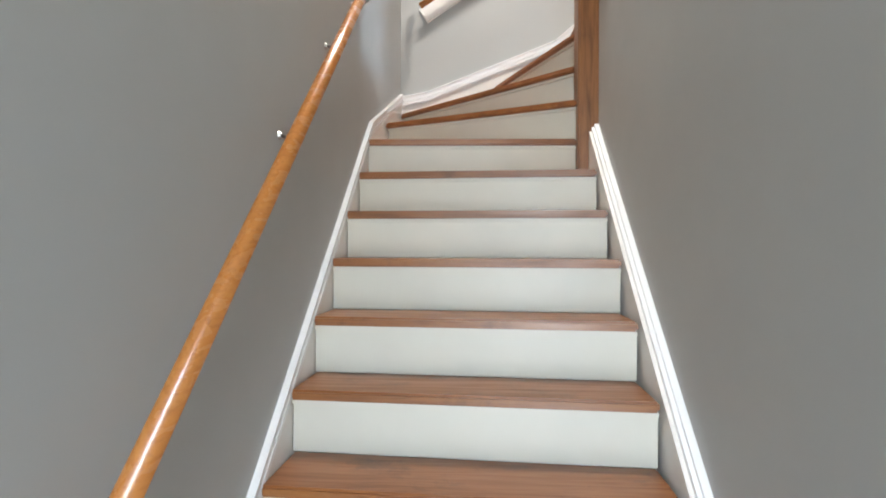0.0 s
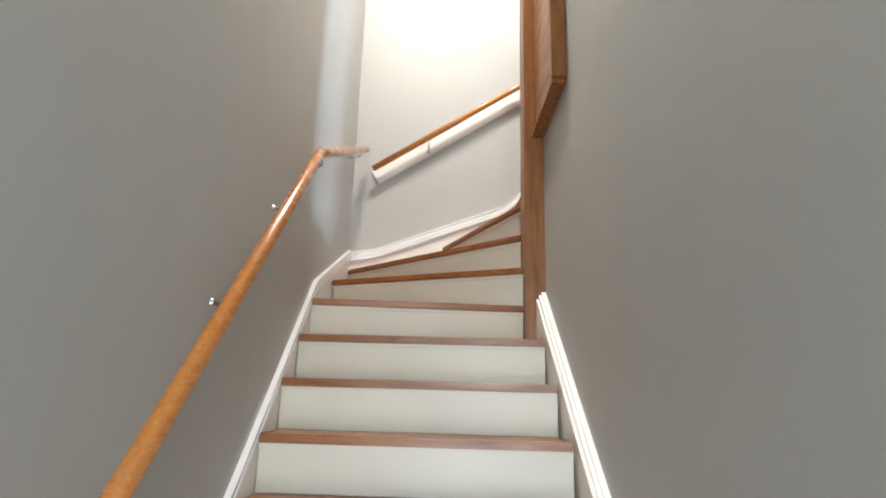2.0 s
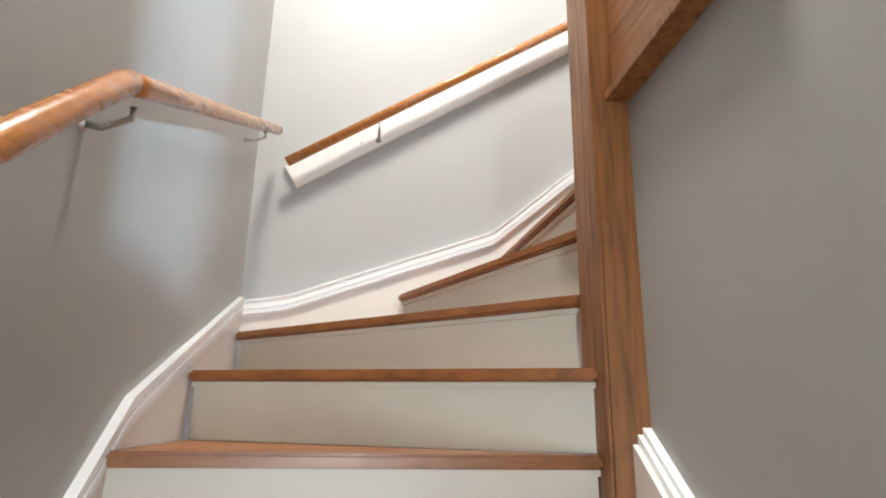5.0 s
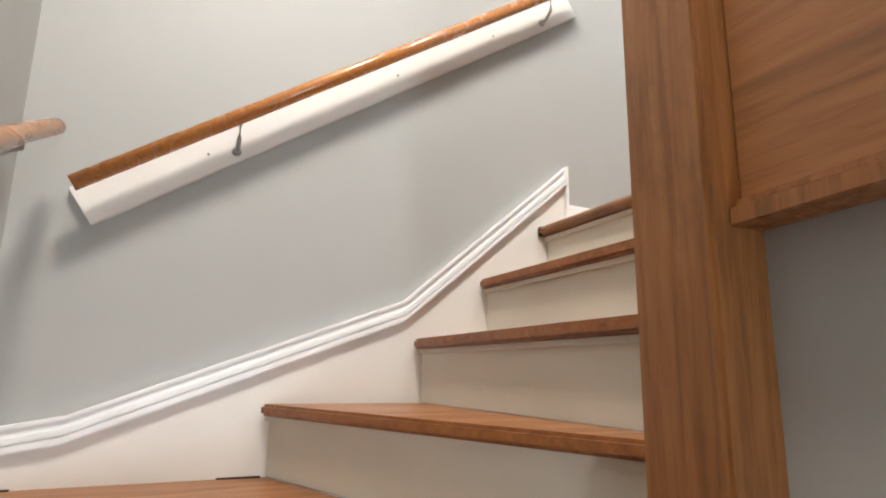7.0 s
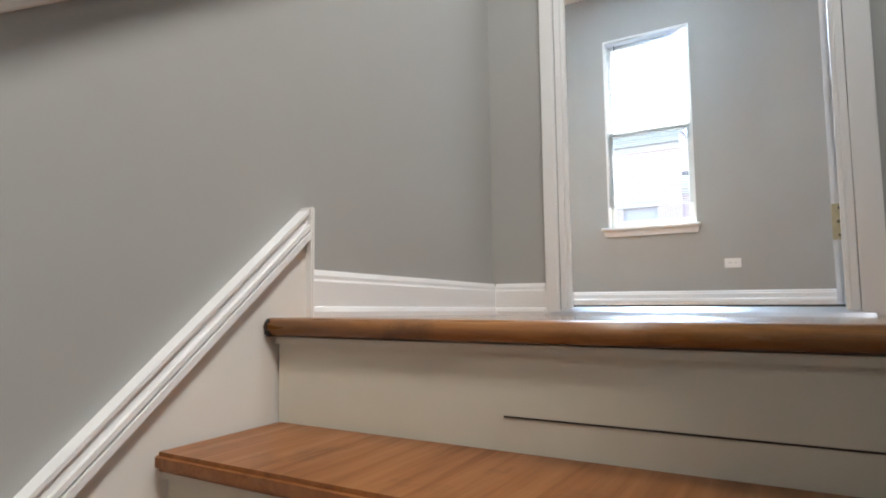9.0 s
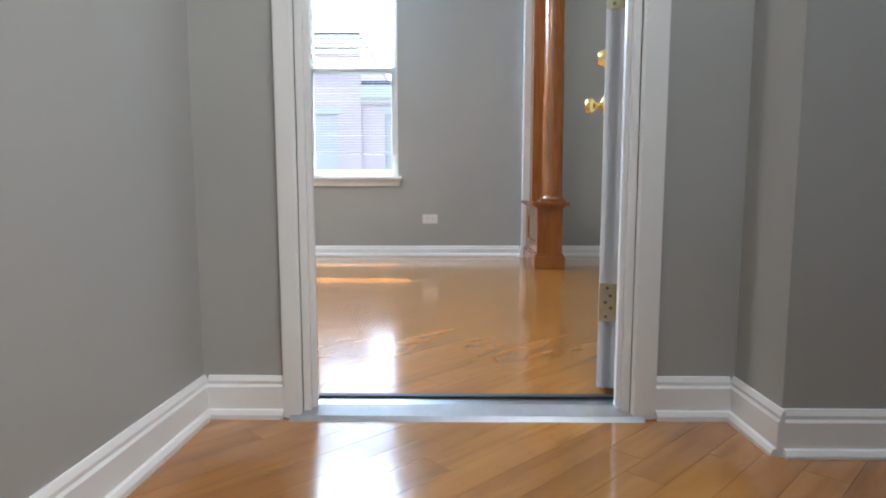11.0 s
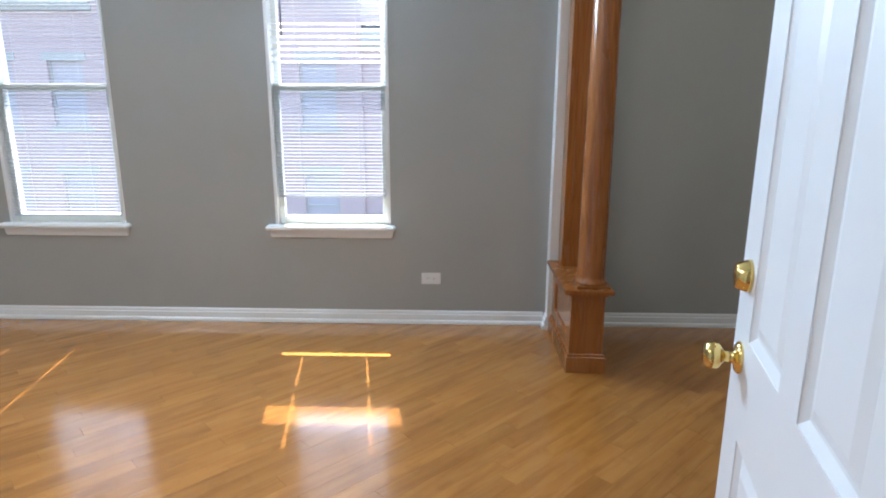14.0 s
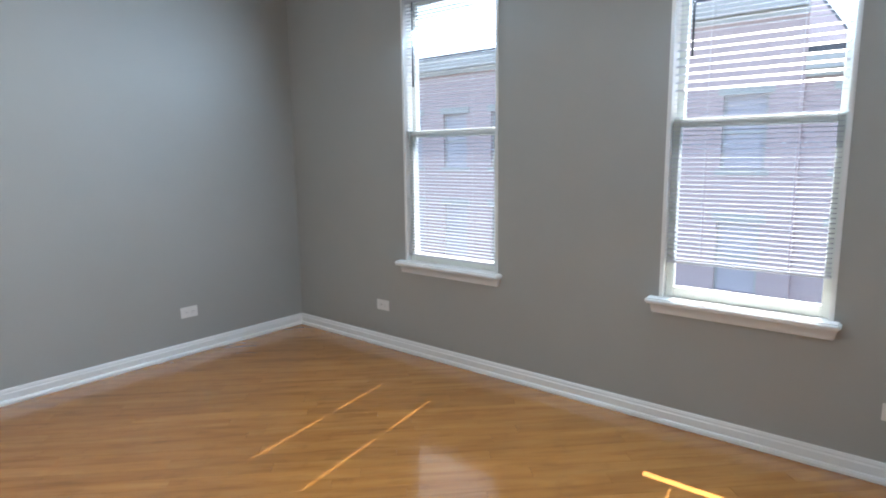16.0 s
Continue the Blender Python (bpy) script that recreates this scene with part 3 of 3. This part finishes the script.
leaf.matrix_basis = pose(2.634, 1.600, LAND + 0.028, 0, 0, -14)
for z in (0.180, 0.968, 1.77):
    hl = prism("hinge_leaf", [(XD1 - 0.045, DY0 + 0.018), (XD1 + 0.003, DY0 + 0.018), (2.616, 1.576), (2.617, 1.579), (XD1 + 0.004, DY0 + 0.0205), (XD1 - 0.045, DY0 + 0.0205)],
               'z', LAND + 0.028 + z, LAND + 0.128 + z, DULLBRASS)
    adopt(casing, hl)
    for dz, dx in ((0.015, 0.0), (0.045, 0.012), (0.06, -0.008), (0.085, 0.0)):
        bm = bmesh.new()
        bmesh.ops.create_cone(bm, cap_ends=True, segments=10, radius1=0.0045, radius2=0.003, depth=0.002,
                              matrix=Matrix.Translation((XD1 - 0.025 + dx, DY0 + 0.0212, LAND + 0.028 + z + dz)) @ Matrix.Rotation(radians(-90), 4, 'X'))
        adopt(casing, finish("hinge_screw", bm, SCREW))
adopt(casing, box("strike_plate", (XD0 + 0.030, DY1 - 0.0205, LAND + 0.80), (XD0 + 0.055, DY1 - 0.0178, LAND + 0.90), BRASS, None, 0.001))


# ---------- windows ----------
def window(y0, y1, name):
    w = empty(name, (XW, y0, WZ0))
    structure(w, "white double-hung sash window with stool and apron", "window")
    z0, z1, mid = WZ0, WZ1, 4.595
    # jamb liners and head
    parts = [box("jamb", (XW - 0.004, y0 - 0.0005, z0), (XW + 0.125, y0 + 0.018, z1), TRIM, None, 0.002),
             box("jamb", (XW - 0.004, y1 - 0.018, z0), (XW + 0.125, y1 + 0.0005, z1), TRIM, None, 0.002),
             box("head", (XW - 0.004, y0 + 0.018, z1 - 0.02), (XW + 0.125, y1 - 0.018, z1 + 0.0005), TRIM, None, 0.002)]
    # stool with a rounded nose, and the apron
    bm = bmesh.new()
    add_box(bm, (XW - 0.062, y0 - 0.030, z0 - 0.004), (XW + 0.09, y1 + 0.050, z0 + 0.026))
    soften(bm, 0.008, 3)
    parts.append(finish("stool", bm, TRIM))
    parts.append(prism("apron", [(y0 - 0.018, z0 - 0.005), (y1 + 0.038, z0 - 0.005), (y1 + 0.028, z0 - 0.052), (y0 - 0.008, z0 - 0.052)], 'x', XW - 0.020, XW - 0.0005, TRIM, None, 0.004))
    a, b = y0 + 0.018, y1 - 0.018
    # lower sash inside, upper sash outside
    for x0, zb, zt, st, bt, tp in ((XW + 0.034, z0 + 0.026, mid + 0.02, 0.034, 0.050, 0.034), (XW + 0.072, mid - 0.02, z1 - 0.02, 0.034, 0.034, 0.042)):
        bm = bmesh.new()
        add_box(bm, (x0, a, zb), (x0 + 0.036, a + st, zt))
        add_box(bm, (x0, b - st, zb), (x0 + 0.036, b, zt))
        add_box(bm, (x0, a + st, zb), (x0 + 0.036, b - st, zb + bt))
        add_box(bm, (x0, a + st, zt - tp), (x0 + 0.036, b - st, zt))
        soften(bm, 0.003, 1)
        parts.append(finish("sash_frame", bm, VINYL))
        g = box("glass_pane", (x0 + 0.016, a + st - 0.004, zb + bt - 0.004), (x0 + 0.020, b - st + 0.004, zt - tp + 0.004), GLASS)
        g.visible_shadow = False
        parts.append(g)
    adopt(w, *parts)
    return w


window(*WIN[0], "window_1")
window(*WIN[1], "window_2")


def blind(y0, y1, z_bottom, open_band, label):
    """Mini blind: head rail, flat slats cut by the cord holes, bottom rail and tilt wand."""
    bl = empty("window_blind", (XW + 0.02, y0, z_bottom))
    tagged(bl, label, "blind", "blinds in the windows")
    a, b = y0 + 0.024, y1 - 0.024
    xc = XW + 0.019
    top = WZ1 - 0.06
    parts = [box("head_rail", (xc - 0.014, a, top), (xc + 0.014, b, WZ1 - 0.022), SLAT, None, 0.002),
             box("bottom_rail", (xc - 0.012, a, z_bottom), (xc + 0.012, b, z_bottom + 0.012), SLAT, None, 0.003)]
    c1, c2 = a + 0.155, b - 0.155
    flat = bmesh.new()
    for u0, u1 in ((a + 0.002, c1 - 0.003), (c1 + 0.003, c2 - 0.003), (c2 + 0.003, b - 0.002)):
        for x0, x1, h0, h1 in ((-0.0125, -0.004, -0.0008, 0.0010), (-0.015, 0.004, 0.0010, 0.0010), (0.004, 0.0125, 0.0010, -0.0008)):
            v = [flat.verts.new(p) for p in ((x0, u0, h0), (x1, u0, h1), (x1, u1, h1), (x0, u1, h0))]
            v2 = [flat.verts.new(p) for p in ((x0, u0, h0 + 0.0006), (x1, u0, h1 + 0.0006), (x1, u1, h1 + 0.0006), (x0, u1, h0 + 0.0006))]
            flat.faces.new(v)
            flat.faces.new(v2[::-1])
            flat.faces.new((v[0], v[3], v2[3], v2[0]))
            flat.faces.new((v[1], v[2], v2[2], v2[1]))
    slat_me = finish("slat", flat, SLAT)
    data = slat_me.data
    bpy.data.objects.remove(slat_me)
    z = z_bottom + 0.024
    rnd = random.Random(5)
    while z < top - 0.006:
        o = new("slat", data)
        tilt = -28 if open_band and open_band[0] < z < open_band[1] else rnd.uniform(-8, -4)
        o.matrix_basis = pose(xc, 0, z, 0, tilt, 0)
        parts.append(o)
        z += 0.035 if tilt == -28 else 0.0203
    for c in (c1, c2):
        parts.append(tube("ladder_cord", [(xc - 0.0135, c + 0.006, z_bottom), (xc - 0.0135, c + 0.006, top)], 0.0007, SLAT, None, 6))
    parts.append(tube("tilt_wand", [(xc - 0.022, b - 0.075, top), (xc - 0.024, b - 0.075, top - 0.50)], 0.005, WAND, None, 8))
    adopt(bl, *parts)
    return bl


blind(*WIN[0], 3.945, (4.73, 4.97), "white mini blind stopping short of the sill")
blind(*WIN[1], 3.815, None, "white mini blind lowered to the sill")


# ---------- colonnade ----------
def half_colonnade():
    """A panelled pedestal carrying a round column and a square pilaster; local origin at its wall end, running along -x."""
    c = empty("colonnade")
    tagged(c, "stained wooden pedestal carrying a round column and pilaster", "column", "colonnade halves")
    L = 0.608
    y0, y1 = -0.084, 0.084
    # plinth, body, cap
    bm = bmesh.new()
    add_box(bm, (-L - 0.018, y0 - 0.018, 0), (-0.001, y1 + 0.018, 0.085))
    add_box(bm, (-L - 0.010, y0 - 0.010, 0.085), (-0.001, y1 + 0.010, 0.100))
    soften(bm, 0.003, 1)
    pts = [finish("plinth", bm, COLUMN)]
    bm = bmesh.new()
    add_box(bm, (-L + 0.008, y0 + 0.008, 0.10), (-0.001, y1 - 0.008, 0.408))
    for s in (1, -1):
        f0, f1 = (y1 - 0.008, y1) if s > 0 else (y0, y0 + 0.008)
        for a, b, z0, z1 in ((-L, -L + 0.085, 0.10, 0.408), (-0.10, -0.001, 0.10, 0.408), (-L + 0.085, -0.10, 0.10, 0.17), (-L + 0.085, -0.10, 0.335, 0.408)):
            add_box(bm, (a, f0, z0), (b, f1, z1))
    add_box(bm, (-L, y0 + 0.008, 0.10), (-L + 0.008, y1 - 0.008, 0.408))
    pts.append(finish("pedestal", bm, COLUMN))
    bm = bmesh.new()
    add_box(bm, (-L - 0.012, y0 - 0.014, 0.408), (-0.001, y1 + 0.014, 0.422))
    add_box(bm, (-L - 0.030, y0 - 0.040, 0.422), (-0.001, y1 + 0.040, 0.445))
    soften(bm, 0.004, 2)
    pts.append(finish("cap", bm, COLUMN))
    H = CEILZ - LAND - 0.002
    pts.append(lathe("column_shaft", [(0.080, 0.458), (0.083, 0.466), (0.080, 0.474), (0.074, 0.479), (0.070, 0.50), (0.069, 0.9), (0.066, 1.5), (0.060, 2.35), (0.060, 2.40),
                                      (0.072, 2.415), (0.064, 2.43), (0.078, 2.50), (0.078, H)], COLUMN, None, Matrix.Translation((-L + 0.088, -0.024, 0)), 40))
    pts.append(box("column_base", (-L + 0.002, -0.108, 0.445), (-L + 0.174, 0.062, 0.459), COLUMN, None, 0.003))
    pts.append(box("pilaster", (-0.150, -0.062, 0.445), (-0.012, 0.062, H), COLUMN, None, 0.004))
    for p in pts:
        p.parent = c
    return c


col = half_colonnade()
col.matrix_basis = pose(5.690, 1.350, LAND)
copy_thing(col, pose(XD1 + 0.006, 1.295, LAND, 0, 0, 180))
structure(box("wall_stub", (5.690, 1.240, LAND), (XW, 1.460, CEILZ), TRIM), "short white wall end behind the colonnade", "wall")


# ---------- unseen bases added above the fill lights ---
def ceiling_lamp(x, y):
    c = empty("ceiling_lamp", (x, y, CEILZ))
    tagged(c, "added round white base over an unseen fill light", "ceiling lamp", "flush ceiling lamps")
    adopt(c, lathe("base", [(0.02, CEILZ - 0.001), (0.19, CEILZ - 0.001), (0.19, CEILZ - 0.035), (0.16, CEILZ - 0.045), (0.02, CEILZ - 0.045)], PLASTIC, None, Matrix.Translation((x, y, 0))))


ceiling_lamp(0.42, 1.10)
ceiling_lamp(1.72, 1.55)
ceiling_lamp(4.25, 0.30)
ceiling_lamp(3.05, 4.25)


# ---------- outlets ----------
def outlet(loc, rz, switch=False):
    """Wall plate set sideways with two sockets; built facing -y."""
    o = empty("wall_outlet")
    tagged(o, "white duplex outlet plate low on the wall", "outlet", "wall outlets")
    box("plate", (-0.060, -0.006, -0.037), (0.060, 0, 0.037), PLASTIC, o, 0.003)
    for x in (-0.021, 0.021):
        box("socket", (x - 0.016, -0.0085, -0.014), (x + 0.016, -0.0061, 0.014), PLASTIC, o, 0.002)
        boxes("slot", [((x - 0.006, -0.0088, 0.004), (x + 0.004, -0.0086, 0.0055)), ((x - 0.006, -0.0088, -0.0055), (x + 0.003, -0.0086, -0.004)),
                       ((x + 0.008, -0.0088, -0.002), (x + 0.011, -0.0086, 0.002))], DARK, o)
    o.matrix_basis = pose(*loc, 0, 0, rz)
    return o


o1 = outlet((XW, 2.180, 3.440), -90)
copy_thing(o1, pose(XW, 5.040, 3.438, 0, 0, -90))
copy_thing(o1, pose(XW, 0.225, 3.470, 0, 0, -90))
copy_thing(o1, pose(4.862, YR1, 3.435, 0, 0, 0))

# ---------- outside ----------
structure(box("ground", (XW + 0.3, -400, -0.3), (500, 400, -0.06), PAVE), "grey street ground outside the windows", "ground")
structure(box("ground_entrance", (-400, -400, -0.3), (XW + 0.29, HALL0 - 0.31, -0.06), PAVE), "grey street ground outside the entrance", "ground")


def rowhouse(x, y0, y1, h, label):
    """A flat-roofed brick house with window openings, stone lintels and a stepped cornice."""
    hs = empty("brick_house", (x, y0, -0.06))
    tagged(hs, label, "house", "houses across the street")
    parts = []
    bm = bmesh.new()
    add_box(bm, (x + 0.15, y0, -0.06), (x + 9, y1, h))
    n = max(2, int((y1 - y0) / 1.9))
    cells = [(y0 + (y1 - y0) * i / n, y0 + (y1 - y0) * (i + 1) / n) for i in range(n)]
    wins = []
    floors = [z for z in (0.9, 4.0, 7.1, 10.2) if z + 2.2 < h]
    for a, b in cells:
        c = (a + b) / 2
        add_box(bm, (x, a, -0.06), (x + 0.15, c - 0.5, h))
        add_box(bm, (x, c + 0.5, -0.06), (x + 0.15, b, h))
        zp = -0.06
        for z in floors:
            add_box(bm, (x, c - 0.5, zp), (x + 0.15, c + 0.5, z))
            zp = z + 1.8
            wins.append((c, z))
        add_box(bm, (x, c - 0.5, zp), (x + 0.15, c + 0.5, h))
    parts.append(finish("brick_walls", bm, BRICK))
    lint = bmesh.new()
    sash = bmesh.new()
    for c, z in wins:
        add_box(lint, (x - 0.04, c - 0.62, z - 0.14), (x - 0.001, c + 0.62, z))
        add_box(lint, (x - 0.03, c - 0.62, z + 1.8), (x - 0.001, c + 0.62, z + 2.02))
        for u in (c - 0.499, c + 0.44):
            add_box(sash, (x + 0.08, u, z), (x + 0.14, u + 0.06, z + 1.8))
        add_box(sash, (x + 0.08, c - 0.44, z + 0.87), (x + 0.14, c + 0.44, z + 0.93))
        g = box("window_glass_far", (x + 0.11, c - 0.44, z + 0.01), (x + 0.12, c + 0.44, z + 1.79), FARGLASS)
        parts.append(g)
    parts.append(finish("lintels", lint, STONE))
    parts.append(finish("sashes", sash, STONE))
    parts.append(boxes("cornice", [((x - 0.12, y0 + 0.01, h - 0.5), (x - 0.001, y1 - 0.01, h - 0.35)), ((x - 0.25, y0 + 0.01, h - 0.35), (x - 0.001, y1 - 0.01, h + 0.02))], STONE))
    parts.append(box("roof", (x - 0.1, y0 + 0.02, h + 0.021), (x + 9, y1 - 0.02, h + 0.16), ROOF))
    adopt(hs, *parts)


rowhouse(19, -14, -2.5, 7.5, "red brick rowhouse with stone lintels across the street")
rowhouse(19.1, -2.5, 4.7, 6.6, "red brick rowhouse with a low flat roof")
rowhouse(19, 4.7, 12.0, 8.0, "red brick rowhouse with a stepped cornice")
rowhouse(19.1, 12.0, 24.0, 7.6, "red brick rowhouse at the street's end")

# ---------- strip floors ----------
def clip(poly, axis, val, keep_less):
    out = []
    for i, p in enumerate(poly):
        q = poly[(i + 1) % len(poly)]
        pi, qi = (p[axis] <= val) == keep_less, (q[axis] <= val) == keep_less
        if pi:
            out.append(p)
        if pi != qi:
            t = (val - p[axis]) / (q[axis] - p[axis])
            out.append(tuple(p[j] + t * (q[j] - p[j]) for j in range(2)))
    return out


def strip_floor(parent, x0, y0, x1, y1, near, limit):
    """Diagonal floor strips, clipped to a rectangle; those inside the near stretch are single pieces."""
    rnd = random.Random(11)
    w, lng = 0.080, 1.15
    dx, dy = math.cos(radians(-45)), math.sin(radians(-45))
    rest = bmesh.new()
    made = 0
    cx, cy = (x0 + x1) / 2, (y0 + y1) / 2
    R = math.hypot(x1 - x0, y1 - y0) / 2 + 1
    v = -R
    while v < R:
        u = -R - rnd.random() * lng
        while u < R:
            ln = lng * rnd.uniform(0.6, 1.2)
            loc = [(u + 0.0004, v + 0.0003), (u + ln - 0.0004, v + 0.0003), (u + ln - 0.0005, v + w - 0.0004), (u + 0.0005, v + w - 0.0004)]
            poly = [(cx + a * dx - b * dy, cy + a * dy + b * dx) for a, b in loc]
            for ax, val, less in ((0, x0, False), (0, x1, True), (1, y0, False), (1, y1, True)):
                poly = clip(poly, ax, val, less) if poly else poly
            if len(poly) >= 3:
                mx, my = sum(p[0] for p in poly) / len(poly), sum(p[1] for p in poly) / len(poly)
                single = made < limit and near[0] < mx < near[1] and near[2] < my < near[3]
                bm = bmesh.new() if single else rest
                if single:
                    # built along its own x so that the grain follows the strip
                    lp = [((px - mx) * dx + (py - my) * dy, -(px - mx) * dy + (py - my) * dx) for px, py in poly]
                    add_prism(bm, lp, 'z', -0.012, 0)
                    o = finish("floor_strip", bm, FLOOR, parent)
                    o.matrix_basis = pose(mx, my, LAND, 0, 0, -45)
                    made += 1
                else:
                    lp = [((px - cx) * dx + (py - cy) * dy, -(px - cx) * dy + (py - cy) * dx) for px, py in poly]
                    add_prism(rest, lp, 'z', -0.012, 0)
            u += ln
        v += w
    o = finish("floor_strips_far", rest, FLOOR, parent)
    o.matrix_basis = pose(cx, cy, LAND, 0, 0, -45)
    tagged(o, kind="stuff")


floor = structure(box("floor_room", (XD0 + 0.02, YR0, LAND - 0.2), (XW, YR1, LAND - 0.012), SUBFLOOR), "glossy honey oak strip floor laid diagonally", "floor")
strip_floor(floor, XD1, YR0, XW, YR1, (3.4, XW, 1.0, 6.1), 260)
landing = structure(boxes("floor_landing", [((1.55, 1.36, LAND - 0.2), (XD0 + 0.02, YF, LAND - 0.012)), ((1.52, -1.2, LAND - 0.2), (2.295, 1.36, LAND - 0.012))], SUBFLOOR),
                    "honey oak strip floor of the stair landing", "floor")
strip_floor(landing, 1.571, -1.2, XD0 + 0.03, YF, (1.5, 2.6, 0.9, 2.6), 120)
# rounded nosing board at the landing edge
bm = bmesh.new()
arc = [math.pi * (1.5 - k / 12) for k in range(13)]
prof = [(0.10, LAND - 0.034)] + [(0.017 + 0.017 * math.cos(a), LAND - 0.017 + 0.017 * math.sin(a)) for a in arc] + [(0.10, LAND)]
a_ = [bm.verts.new((1.470 + u, 2.598, z)) for u, z in prof]
b_ = [bm.verts.new((1.500 + (u if u < 0.09 else 0.075), 1.53, z)) for u, z in prof]
bm.faces.new(a_)
bm.faces.new(b_[::-1])
for i in range(len(prof)):
    j = (i + 1) % len(prof)
    bm.faces.new((a_[i], a_[j], b_[j], b_[i]))
box("nosing_end", (1.4685, 2.576, LAND - 0.036), (1.500, 2.589, LAND - 0.002), CRACK, landing, 0.004)
nosing = finish("landing_nosing", bm, LANDING_WOOD, landing)
for f in nosing.data.polygons:
    f.use_smooth = len(f.vertices) == 4 and abs(f.normal.z) < 0.999
# the old landing has settled towards the door
landing.matrix_basis = Matrix.Translation((XD0, 0, LAND)) @ Matrix.Rotation(radians(1.5), 4, 'Y') @ Matrix.Translation((-XD0, 0, -LAND))
